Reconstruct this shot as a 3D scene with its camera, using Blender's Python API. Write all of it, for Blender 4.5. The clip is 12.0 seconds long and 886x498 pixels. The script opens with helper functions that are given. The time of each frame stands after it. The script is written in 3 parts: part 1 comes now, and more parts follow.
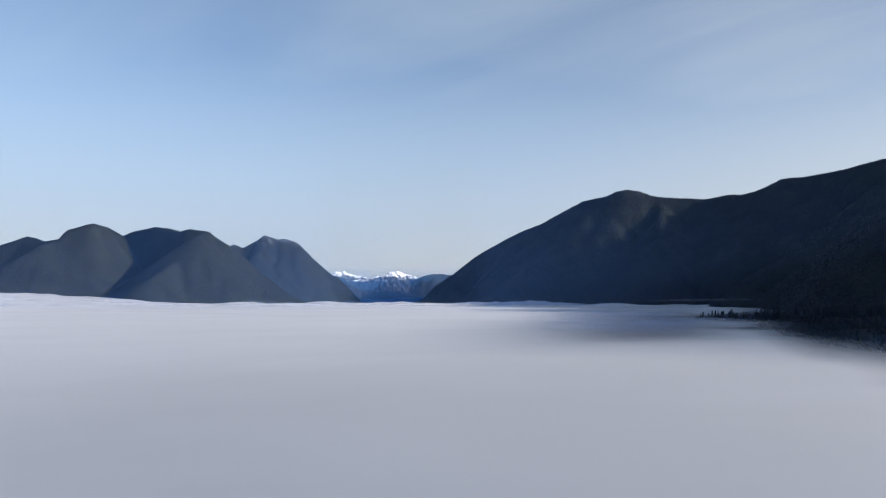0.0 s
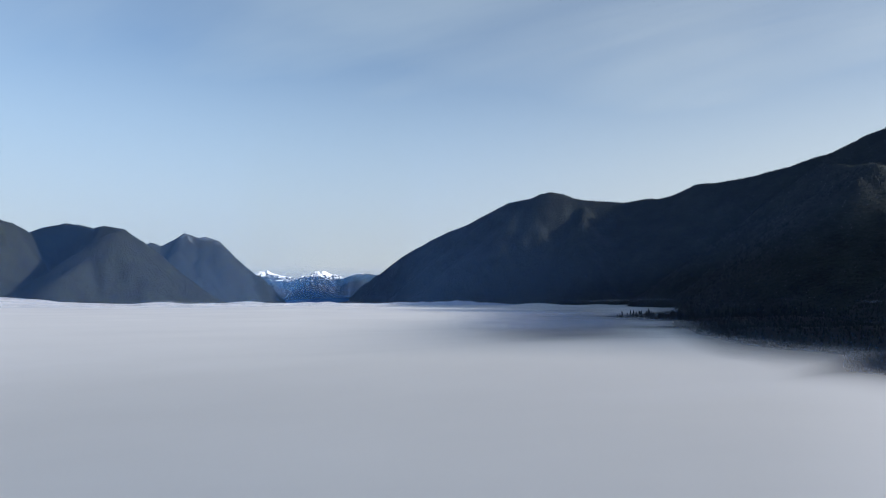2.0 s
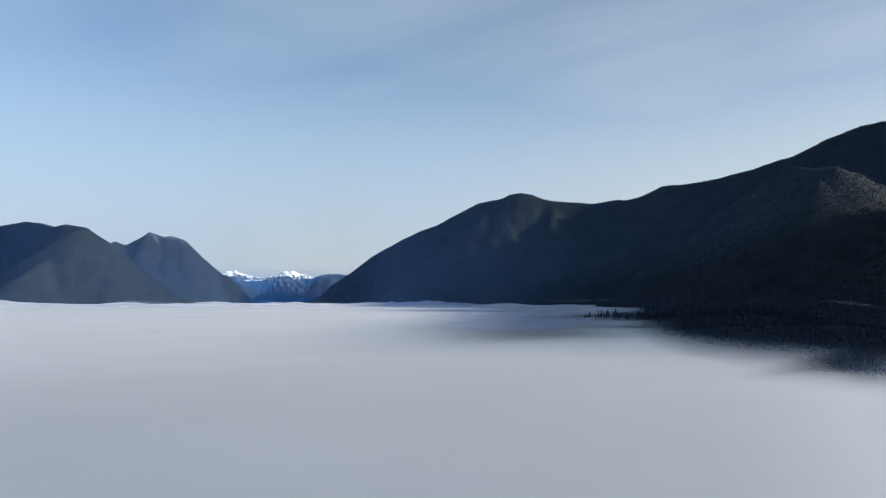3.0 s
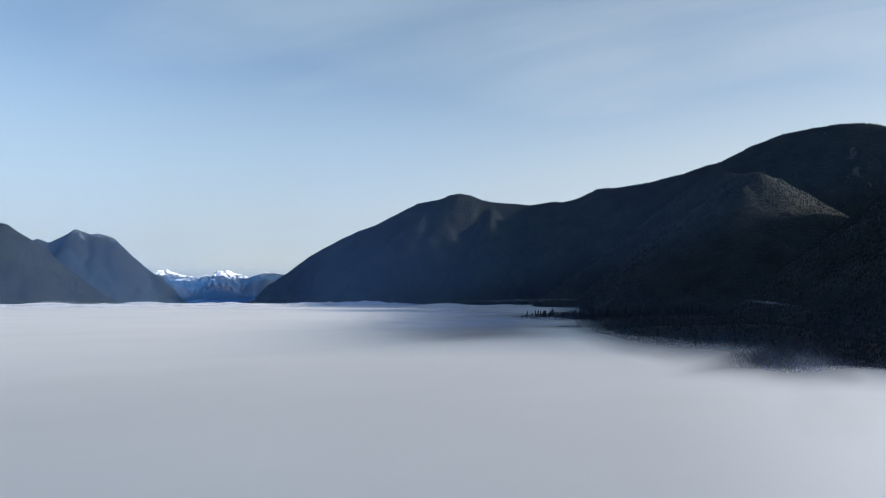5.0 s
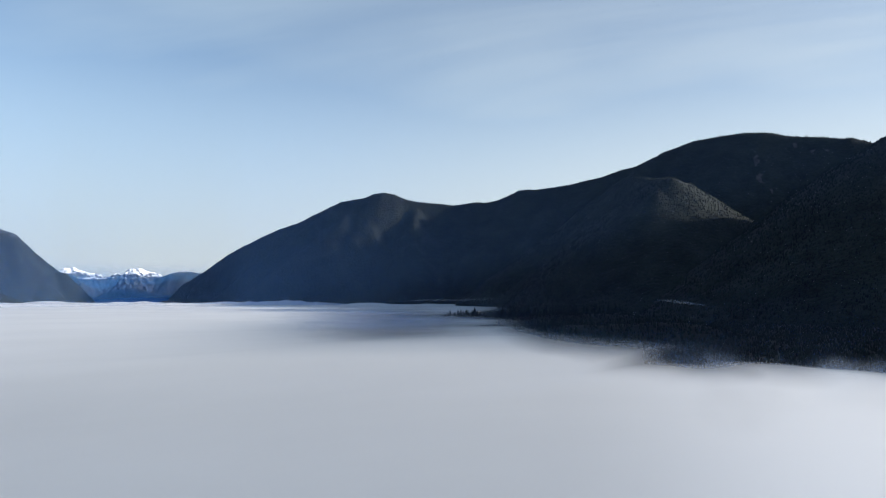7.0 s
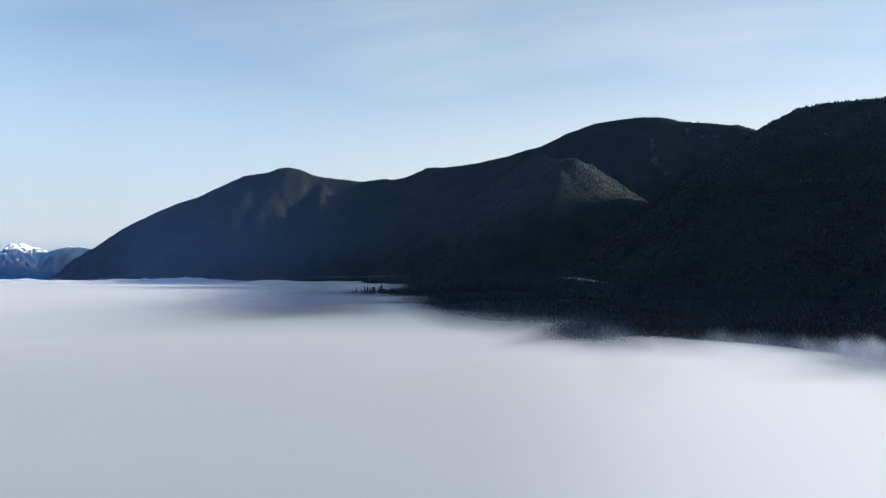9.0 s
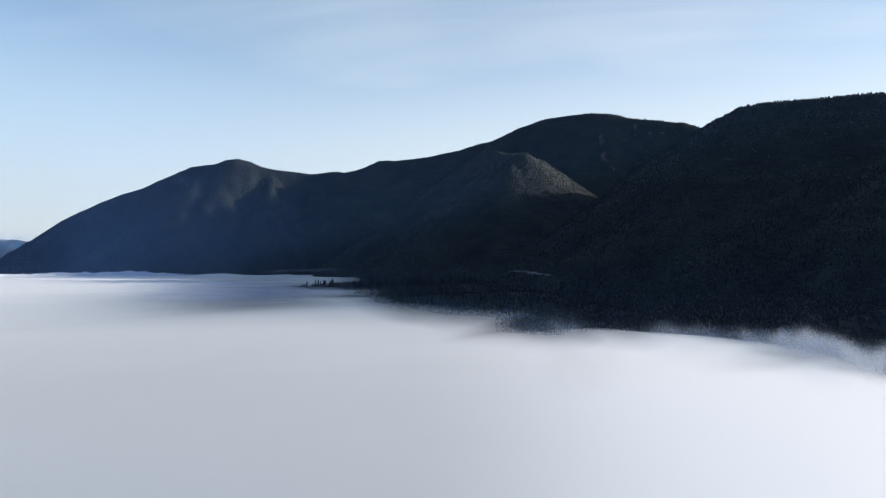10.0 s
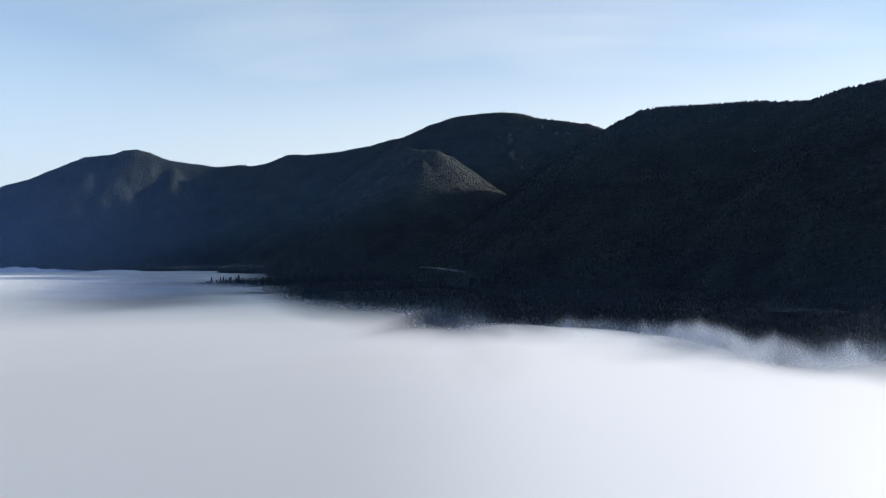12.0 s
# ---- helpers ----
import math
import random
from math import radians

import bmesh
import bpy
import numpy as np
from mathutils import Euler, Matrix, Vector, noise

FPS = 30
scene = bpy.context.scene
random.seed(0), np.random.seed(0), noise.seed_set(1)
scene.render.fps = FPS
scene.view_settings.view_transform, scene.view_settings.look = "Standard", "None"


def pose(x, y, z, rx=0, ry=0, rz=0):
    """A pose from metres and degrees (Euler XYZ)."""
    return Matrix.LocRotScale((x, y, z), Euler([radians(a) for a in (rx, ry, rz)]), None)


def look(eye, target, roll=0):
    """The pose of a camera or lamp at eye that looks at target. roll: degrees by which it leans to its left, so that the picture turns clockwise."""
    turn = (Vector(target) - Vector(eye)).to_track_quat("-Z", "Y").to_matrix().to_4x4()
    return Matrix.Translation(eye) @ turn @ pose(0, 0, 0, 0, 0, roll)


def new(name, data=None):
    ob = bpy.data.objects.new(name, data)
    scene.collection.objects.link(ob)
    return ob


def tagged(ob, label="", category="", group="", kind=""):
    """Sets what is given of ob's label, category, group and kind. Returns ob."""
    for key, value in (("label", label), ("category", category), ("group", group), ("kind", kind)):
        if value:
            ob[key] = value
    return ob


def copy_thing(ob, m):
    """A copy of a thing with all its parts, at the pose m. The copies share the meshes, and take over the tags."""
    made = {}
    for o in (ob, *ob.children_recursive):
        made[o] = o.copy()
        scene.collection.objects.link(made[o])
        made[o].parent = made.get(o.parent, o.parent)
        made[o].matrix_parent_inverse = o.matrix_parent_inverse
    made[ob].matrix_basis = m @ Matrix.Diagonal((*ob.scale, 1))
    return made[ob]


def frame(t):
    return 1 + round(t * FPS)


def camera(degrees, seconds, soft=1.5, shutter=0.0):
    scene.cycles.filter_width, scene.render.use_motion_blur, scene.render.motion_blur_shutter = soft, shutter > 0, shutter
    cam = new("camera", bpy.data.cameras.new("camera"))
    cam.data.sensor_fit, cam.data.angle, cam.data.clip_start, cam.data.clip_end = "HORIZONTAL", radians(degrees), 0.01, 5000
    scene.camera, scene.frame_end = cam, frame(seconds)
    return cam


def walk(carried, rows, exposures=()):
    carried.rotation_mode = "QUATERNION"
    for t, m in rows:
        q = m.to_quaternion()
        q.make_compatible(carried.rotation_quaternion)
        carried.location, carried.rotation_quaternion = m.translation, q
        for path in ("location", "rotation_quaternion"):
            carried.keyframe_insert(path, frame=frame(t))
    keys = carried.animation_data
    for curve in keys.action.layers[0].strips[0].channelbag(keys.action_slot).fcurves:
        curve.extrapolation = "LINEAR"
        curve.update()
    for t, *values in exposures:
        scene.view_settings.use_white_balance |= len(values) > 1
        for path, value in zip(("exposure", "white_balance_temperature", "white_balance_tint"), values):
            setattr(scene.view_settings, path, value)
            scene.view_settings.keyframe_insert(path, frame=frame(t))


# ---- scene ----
# A camera that turns where it stands, above a fog-filled valley between forested mountains.
EYE = 36.0
cam = camera(65.2, 12.0, soft=0.65)
# seconds, turn to the right, tilt up
TURNS = [
    (0.0, 0.0, 4.21), (0.5, 1.46, 4.22), (1.0, 3.02, 4.22), (1.5, 4.52, 4.22), (2.0, 6.06, 4.22),
    (2.5, 7.36, 4.22), (3.0, 8.56, 4.23), (5.0, 13.59, 4.23), (5.5, 15.07, 4.23), (6.0, 16.63, 4.22),
    (6.5, 18.23, 4.21), (7.0, 19.92, 4.18), (9.0, 27.60, 2.29), (9.5, 29.71, 1.94), (10.0, 31.59, 1.76),
    (10.5, 33.43, 1.69), (11.0, 35.37, 1.62), (11.5, 37.14, 1.52), (12.0, 38.96, 1.44),
]
walk(cam, [(t, pose(0, 0, EYE, 90 + tilt, 0, -turn)) for t, turn, tilt in TURNS],
     exposures=[(0.0, 0.74, 6500, 13), (2.5, 0.75, 6500, 9), (7.0, 0.93, 6560, 8), (12.0, 1.14, 6650, 9)])

# ---- world and sun ----
SUN_AZ, SUN_EL = 116.0, 15.2      # clockwise from straight ahead, above the horizon


def nodes_of(owner):
    owner.use_nodes = True
    tree = owner.node_tree
    tree.nodes.clear()
    return tree, tree.nodes, tree.links


def node(tree, kind, **settings):
    n = tree.nodes.new(kind)
    if "operation" in settings:
        n.operation = settings["operation"]
    if "use_clamp" in settings:
        n.use_clamp = settings["use_clamp"]
    if "data_type" in settings:
        n.data_type = settings["data_type"]
    if "interpolation_type" in settings:
        n.interpolation_type = settings["interpolation_type"]
    if "sky_type" in settings:
        n.sky_type, n.sun_disc = settings["sky_type"], settings["sun_disc"]
    if "attribute_name" in settings:
        n.attribute_name = settings["attribute_name"]
    return n


def math_node(tree, op, a, b=None, clamp=False):
    n = node(tree, "ShaderNodeMath", operation=op, use_clamp=clamp)
    for socket, value in zip(n.inputs, (a, b)):
        if value is None:
            continue
        if isinstance(value, (int, float)):
            socket.default_value = value
        else:
            tree.links.new(value, socket)
    return n.outputs[0]


def mix_colour(tree, fac, a, b):
    n = node(tree, "ShaderNodeMix", data_type="RGBA")
    for socket, value in ((n.inputs[0], fac), (n.inputs[6], a), (n.inputs[7], b)):
        if isinstance(value, (int, float)):
            socket.default_value = value
        elif isinstance(value, tuple):
            socket.default_value = (*value, 1.0)
        else:
            tree.links.new(value, socket)
    return n.outputs[2]


def noise_node(tree, vector, scale, detail=4.0, rough=0.55, distortion=0.0):
    n = node(tree, "ShaderNodeTexNoise")
    n.inputs["Scale"].default_value = scale
    n.inputs["Detail"].default_value = detail
    n.inputs["Roughness"].default_value = rough
    n.inputs["Distortion"].default_value = distortion
    tree.links.new(vector, n.inputs["Vector"])
    return n.outputs["Fac"]


def ramp(tree, value, low, high):
    n = node(tree, "ShaderNodeMapRange", interpolation_type="SMOOTHSTEP")
    n.inputs["From Min"].default_value, n.inputs["From Max"].default_value = low, high
    tree.links.new(value, n.inputs["Value"])
    return n.outputs["Result"]


world = bpy.data.worlds.new("sky")
scene.world = world
scene.cycles.transparent_max_bounces = 48
wt, wn, wl = nodes_of(world)
sky = node(wt, "ShaderNodeTexSky", sky_type="NISHITA", sun_disc=False)
sky.sun_elevation, sky.sun_rotation = radians(SUN_EL), radians(SUN_AZ)
sky.altitude, sky.air_density, sky.dust_density, sky.ozone_density = 1500.0, 1.0, 0.1, 2.5
# thin cirrus, drawn out in long streaks on a plane high above
coord = node(wt, "ShaderNodeTexCoord")
split = node(wt, "ShaderNodeSeparateXYZ")
wl.new(coord.outputs["Generated"], split.inputs[0])
rise = math_node(wt, "ADD", math_node(wt, "MAXIMUM", split.outputs[2], 0.0), 0.16)
flat = node(wt, "ShaderNodeCombineXYZ")
wl.new(math_node(wt, "DIVIDE", split.outputs[0], rise), flat.inputs[0])
wl.new(math_node(wt, "DIVIDE", split.outputs[1], rise), flat.inputs[1])
aligned = node(wt, "ShaderNodeMapping")
aligned.inputs["Rotation"].default_value = (0, 0, radians(37))
wl.new(flat.outputs[0], aligned.inputs["Vector"])
streak = node(wt, "ShaderNodeMapping")
streak.inputs["Scale"].default_value = (0.22, 1.0, 1.0)
wl.new(aligned.outputs[0], streak.inputs["Vector"])
thin = ramp(wt, noise_node(wt, streak.outputs[0], 1.5, 6.0, 0.58, 0.5), 0.3, 0.75)
broad = ramp(wt, noise_node(wt, flat.outputs[0], 0.55, 3.0, 0.5), 0.35, 0.7)
veil = math_node(wt, "MULTIPLY", math_node(wt, "ADD", math_node(wt, "MULTIPLY", thin, 0.42), math_node(wt, "MULTIPLY", broad, 0.42)), 0.62)
low_air = math_node(wt, "MULTIPLY", math_node(wt, "SUBTRACT", 1.0, ramp(wt, split.outputs[2], 0.0, 0.46)), 0.97)
veil = math_node(wt, "MAXIMUM", math_node(wt, "ADD", veil, 0.1), low_air, True)
# ice clouds scatter light forward: brighter and thicker-looking towards the sun
aim = node(wt, "ShaderNodeVectorMath", operation="DOT_PRODUCT")
aim.inputs[1].default_value = (math.sin(radians(SUN_AZ)), math.cos(radians(SUN_AZ)), 0.2)
wl.new(coord.outputs["Generated"], aim.inputs[0])
toward = ramp(wt, aim.outputs["Value"], -0.6, 0.75)
# unseen glow round the sun, added to brighten the fog's sunward side
aureole = ramp(wt, aim.outputs["Value"], 0.79, 1.08)
veil = math_node(wt, "MULTIPLY", veil, math_node(wt, "SUBTRACT", 1.0, math_node(wt, "MULTIPLY", ramp(wt, split.outputs[2], 0.38, 0.62), 0.88)))
veil = math_node(wt, "MULTIPLY", veil, math_node(wt, "ADD", math_node(wt, "MULTIPLY", toward, 0.3), 0.94), True)
glow = mix_colour(wt, toward, (3.5, 4.35, 5.05), (4.75, 5.15, 5.32))
low_glow = mix_colour(wt, toward, (3.35, 3.6, 3.9), (4.6, 4.8, 4.9))
glow = mix_colour(wt, ramp(wt, split.outputs[2], 0.3, 0.0), glow, low_glow)
glow = mix_colour(wt, aureole, glow, (46.0, 44.0, 41.0))
clear = node(wt, "ShaderNodeVectorMath", operation="SCALE")
clear.inputs["Scale"].default_value = 1.1
wl.new(sky.outputs[0], clear.inputs[0])
wcol = mix_colour(wt, veil, clear.outputs[0], glow)
back = node(wt, "ShaderNodeBackground")
back.inputs["Strength"].default_value = 0.09
wl.new(wcol, back.inputs["Color"])
wl.new(back.outputs[0], node(wt, "ShaderNodeOutputWorld").inputs["Surface"])

sun = new("sun", bpy.data.lights.new("sun", "SUN"))
sun.data.energy, sun.data.angle, sun.data.color = 5.0, radians(2.7), (1.0, 0.95, 0.89)
to_sun = Vector((math.sin(radians(SUN_AZ)) * math.cos(radians(SUN_EL)),
                 math.cos(radians(SUN_AZ)) * math.cos(radians(SUN_EL)), math.sin(radians(SUN_EL))))
sun.matrix_world = look(to_sun * 3000, (0, 0, 0))


# ---- materials ----
def surface(name, low, high, scale, rough=0.9, fine=0.0, bump=0.0, island=0.0, rock=None, snow=None):
    """A matt material: two colours mottled at two scales, with the colour varying from island to island if asked."""
    m = bpy.data.materials.new(name)
    t, n, l = nodes_of(m)
    geo = node(t, "ShaderNodeNewGeometry")
    place = geo.outputs["Position"]
    f = noise_node(t, place, scale, 5.0, 0.6)
    if fine:
        f = math_node(t, "ADD", math_node(t, "MULTIPLY", f, 0.6), math_node(t, "MULTIPLY", noise_node(t, place, fine, 3.0), 0.4))
    if island:
        f = math_node(t, "ADD", math_node(t, "MULTIPLY", f, 1 - island), math_node(t, "MULTIPLY", geo.outputs["Random Per Island"], island))
    f = ramp(t, f, 0.25, 0.75)
    colour = mix_colour(t, f, low, high)
    if rock:
        high = node(t, "ShaderNodeSeparateXYZ")
        l.new(place, high.inputs[0])
        crag = math_node(t, "ADD", noise_node(t, place, rock[0], 8.0, 0.75), math_node(t, "MULTIPLY", ramp(t, high.outputs[2], 280.0, 470.0), 0.17))
        colour = mix_colour(t, ramp(t, crag, rock[1], rock[1] + 0.08), colour, rock[2])
    if snow:
        up = node(t, "ShaderNodeSeparateXYZ")
        l.new(place, up.inputs[0])
        lie = node(t, "ShaderNodeSeparateXYZ")
        l.new(geo.outputs["Normal"], lie.inputs[0])
        flatness = math_node(t, "MULTIPLY", math_node(t, "SUBTRACT", lie.outputs[2], 0.72), 150.0)
        line = math_node(t, "ADD", math_node(t, "ADD", up.outputs[2], flatness), math_node(t, "MULTIPLY", math_node(t, "SUBTRACT", noise_node(t, place, 0.05, 4.0, 0.75), 0.5), 300.0))
        colour = mix_colour(t, ramp(t, line, *snow), colour, (0.85, 0.87, 0.9))
    b = node(t, "ShaderNodeBsdfPrincipled")
    b.inputs["Roughness"].default_value = rough
    b.inputs["Specular IOR Level"].default_value = 0.15
    l.new(colour, b.inputs["Base Color"])
    if bump:
        k = node(t, "ShaderNodeBump")
        k.inputs["Strength"].default_value, k.inputs["Distance"].default_value = 0.6, bump
        l.new(f, k.inputs["Height"])
        l.new(k.outputs[0], b.inputs["Normal"])
    l.new(b.outputs[0], node(t, "ShaderNodeOutputMaterial").inputs["Surface"])
    return m


def vapour(name, colour, ceiling, size, ragged, gloss=0.0, through_light=0.0, shine=(1.0, 1.0, 1.0)):
    """Fog or haze: a tinted sheet whose thickness is the mesh's cover attribute, ragged by noise."""
    m = bpy.data.materials.new(name)
    t, n, l = nodes_of(m)
    place = node(t, "ShaderNodeNewGeometry").outputs["Position"]
    cover = node(t, "ShaderNodeAttribute", attribute_name="cover").outputs["Fac"]
    if ragged:
        f = math_node(t, "SUBTRACT", noise_node(t, place, 1 / size, 5.0, 0.55, 0.4), 0.5)
        near_edge = math_node(t, "MULTIPLY", f, ragged)
        cover = ramp(t, math_node(t, "ADD", cover, near_edge), 0.0, 1.0)
    alpha = math_node(t, "MULTIPLY", cover, ceiling, True)
    d = node(t, "ShaderNodeBsdfDiffuse")
    d.inputs["Color"].default_value = (*colour, 1)
    body = d.outputs[0]
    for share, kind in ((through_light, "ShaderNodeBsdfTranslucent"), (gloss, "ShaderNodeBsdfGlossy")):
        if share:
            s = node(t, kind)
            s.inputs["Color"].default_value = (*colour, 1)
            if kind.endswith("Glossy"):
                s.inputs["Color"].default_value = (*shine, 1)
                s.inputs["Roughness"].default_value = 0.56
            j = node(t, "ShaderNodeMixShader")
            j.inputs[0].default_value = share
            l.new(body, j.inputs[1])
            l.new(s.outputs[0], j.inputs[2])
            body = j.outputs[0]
    x = node(t, "ShaderNodeMixShader")
    l.new(alpha, x.inputs[0])
    l.new(node(t, "ShaderNodeBsdfTransparent").outputs[0], x.inputs[1])
    l.new(body, x.inputs[2])
    l.new(x.outputs[0], node(t, "ShaderNodeOutputMaterial").inputs["Surface"])
    return m


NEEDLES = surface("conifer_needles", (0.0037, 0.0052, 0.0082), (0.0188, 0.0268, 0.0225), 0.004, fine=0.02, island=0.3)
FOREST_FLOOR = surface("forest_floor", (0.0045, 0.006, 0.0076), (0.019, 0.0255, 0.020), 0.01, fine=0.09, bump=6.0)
SNOWY = surface("snowy_rock", (0.018, 0.024, 0.034), (0.040, 0.047, 0.060), 0.02, fine=0.1, bump=4.0, snow=(188.0, 210.0))
DUSTED = surface("wooded_slope_dusted_with_snow", (0.014, 0.018, 0.016), (0.03, 0.035, 0.028), 0.02, fine=0.1, bump=3.0, snow=(225.0, 275.0))
ROCKY_SLOPE = surface("rocky_slope", (0.007, 0.009, 0.009), (0.017, 0.02, 0.017), 0.008, fine=0.05, bump=4.0, rock=(0.03, 0.605, (0.062, 0.075, 0.092)))
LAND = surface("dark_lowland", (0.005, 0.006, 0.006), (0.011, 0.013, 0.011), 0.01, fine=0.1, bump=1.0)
# forward scatter put in as gloss brighter than white over a dark base
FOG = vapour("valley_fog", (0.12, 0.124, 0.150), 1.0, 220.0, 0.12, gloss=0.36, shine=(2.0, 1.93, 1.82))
# tufts and billows are tinted with the blue of thin, shaded fog
TUFT = vapour("fog_tufts", (0.58, 0.66, 0.80), 1.0, 26.0, 0.2)
MIST = vapour("thin_mist", (0.4, 0.4, 0.41), 0.2, 55.0, 1.2, gloss=0.2, shine=(0.9, 0.88, 0.85))
# the blue that skylight gives shaded mist is in this colour
SHADE_BLUE_MIST = vapour("shade_blue_mist", (0.35, 0.44, 0.66), 1.0, 60.0, 0.35, through_light=0.15)
BILLOW = vapour("fog_billows", (0.45, 0.5, 0.58), 1.0, 45.0, 0.35, through_light=0.15)
# airlight put into the colour: blues for sheets that tint what lies behind
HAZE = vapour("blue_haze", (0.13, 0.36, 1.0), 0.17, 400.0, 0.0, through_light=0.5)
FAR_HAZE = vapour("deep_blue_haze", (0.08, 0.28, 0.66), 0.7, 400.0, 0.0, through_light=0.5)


# ---- terrain ----
def lattice(i, j, seed):
    h = (i * 374761393 + j * 668265263 + seed * 974634777) & 0xFFFFFFFF
    h = ((h ^ (h >> 13)) * 1274126177) & 0xFFFFFFFF
    return ((h ^ (h >> 16)) & 0xFFFF) / 65535.0


def swell(x, y, size, seed=1, octaves=4):
    """Fractal value noise in -1..1, its largest lumps about size metres wide."""
    total, weight, norm = np.zeros(np.shape(x)), 1.0, 0.0
    for k in range(octaves):
        u, v = x / size * 2 ** k + 31.7 * k, y / size * 2 ** k - 17.3 * k
        i, j = np.floor(u).astype(np.int64), np.floor(v).astype(np.int64)
        a, b = u - i, v - j
        a, b = a * a * (3 - 2 * a), b * b * (3 - 2 * b)
        s = seed + 101 * k
        low = lattice(i, j, s) * (1 - a) + lattice(i + 1, j, s) * a
        high = lattice(i, j + 1, s) * (1 - a) + lattice(i + 1, j + 1, s) * a
        total += weight * (low * (1 - b) + high * b)
        norm += weight
        weight *= 0.5
    return 2 * total / norm - 1


def smooth(a, b, x):
    t = np.clip((x - a) / (b - a), 0, 1)
    return t * t * (3 - 2 * t)


def ridges(x, y, lines, steep, round_off=18.0):
    """The height of land that falls away on both sides of ridge lines, and the distance to the nearest one."""
    best, gap = np.full(x.shape, -400.0), np.full(x.shape, 9e9)
    for line in lines:
        own, line = line if isinstance(line[0], (int, float)) else (steep, line)
        for (ax, ay, az), (bx, by, bz) in zip(line, line[1:]):
            dx, dy = bx - ax, by - ay
            t = np.clip(((x - ax) * dx + (y - ay) * dy) / (dx * dx + dy * dy), 0, 1)
            d = np.hypot(x - ax - t * dx, y - ay - t * dy)
            h = az + t * (bz - az) - own * (np.sqrt(d * d + round_off ** 2) - round_off) * (1 - 0.1 * np.minimum(d, 1500) / 1500)
            gap = np.where(h > best, d, gap)
            best = np.maximum(best, h)
    return best, gap


def grid_mesh(name, xs, ys, height, material, floor=-60.0):
    """A mesh over the plan's grid; cells that lie wholly under the floor are left out."""
    x, y = np.meshgrid(xs, ys)
    z = height(x, y)
    ny, nx = x.shape
    ids = np.arange(nx * ny).reshape(ny, nx)
    quads = np.stack([ids[:-1, :-1], ids[:-1, 1:], ids[1:, 1:], ids[1:, :-1]], -1).reshape(-1, 4)
    quads = quads[(z.reshape(-1)[quads] > floor).any(1)]
    used = np.unique(quads)
    remap = np.zeros(nx * ny, int)
    remap[used] = np.arange(len(used))
    verts = np.stack([x, y, z], -1).reshape(-1, 3)[used]
    return link_mesh(name, verts, remap[quads], material)


def link_mesh(name, verts, faces, material, parent=None, flat_shaded=False, cover=None, normals=None):
    """Links vertices and faces (all with the same number of corners) as one mesh object."""
    me = bpy.data.meshes.new(name)
    faces = np.asarray(faces, dtype=np.int32)
    n, k = faces.shape
    me.vertices.add(len(verts))
    me.vertices.foreach_set("co", np.asarray(verts, dtype=np.float32).ravel())
    me.loops.add(n * k)
    me.loops.foreach_set("vertex_index", faces.ravel())
    me.polygons.add(n)
    me.polygons.foreach_set("loop_start", np.arange(0, n * k, k, dtype=np.int32))
    me.update(calc_edges=True)
    me.polygons.foreach_set("use_smooth", np.full(n, not flat_shaded))
    if cover is not None:
        me.attributes.new("cover", "FLOAT", "POINT").data.foreach_set("value", np.asarray(cover, dtype=np.float32).ravel())
    if normals is not None:
        me.normals_split_custom_set_from_vertices(np.asarray(normals, dtype=np.float32).reshape(-1, 3).tolist())
    me.materials.append(material)
    ob = new(name, me)
    if parent:
        ob.parent = parent
    return ob


def ring_grid(radii, angles):
    r, a = np.meshgrid(radii, np.radians(angles), indexing="ij")
    return r * np.sin(a), r * np.cos(a)


def ring_faces(nr, na, closed):
    i, j = np.meshgrid(np.arange(nr - 1), np.arange(na if closed else na - 1), indexing="ij")
    k = (j + 1) % na
    return np.stack([i * na + j, i * na + k, (i + 1) * na + k, (i + 1) * na + j], -1).reshape(-1, 4)


def conifers(name, x, y, z, tall, slim, parent, rng):
    """Many small conifers as one mesh: two ragged tiers of boughs each."""
    n = len(x)
    k = 5
    turn = rng.uniform(0, 6.28, n)[:, None] + np.arange(k)[None, :] * 2 * np.pi / k
    ragged = rng.uniform(0.7, 1.3, (n, k))
    rows = []
    for base, top, wide in ((0.06, 0.72, 1.0), (0.42, 1.0, 0.62)):
        r = (tall * slim * wide)[:, None] * ragged
        ring = np.stack([x[:, None] + r * np.cos(turn), y[:, None] + r * np.sin(turn),
                         (z + tall * base)[:, None] + tall[:, None] * rng.uniform(-0.05, 0.05, (n, k))], -1)
        tip = np.stack([x, y, z + tall * top], -1)[:, None, :]
        rows += [ring, tip]
    verts = np.concatenate(rows, 1)
    per = 2 * (k + 1)
    tris = np.array([[c * (k + 1) + i, c * (k + 1) + (i + 1) % k, c * (k + 1) + k] for c in range(2) for i in range(k)])
    faces = (np.arange(n) * per)[:, None, None] + tris[None]
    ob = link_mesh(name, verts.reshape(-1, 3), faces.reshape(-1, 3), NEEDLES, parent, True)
    return tagged(ob, kind="stuff")


def plant(name, parent, height, box, spacing, seed, keep=lambda x, y, z: z > -30, tall=(12, 22)):
    rng = np.random.default_rng(seed)
    x0, x1, y0, y1 = box
    n = int((x1 - x0) * (y1 - y0) / spacing ** 2)
    x, y = rng.uniform(x0, x1, n), rng.uniform(y0, y1, n)
    z = height(x, y)
    ok = keep(x, y, z)
    x, y, z = x[ok], y[ok], z[ok]
    size = rng.uniform(*tall, len(x)) * (1 + 0.25 * swell(x, y, 160, seed))
    return conifers(name, x, y, z - 1, size, rng.uniform(0.26, 0.4, len(x)), parent, rng)


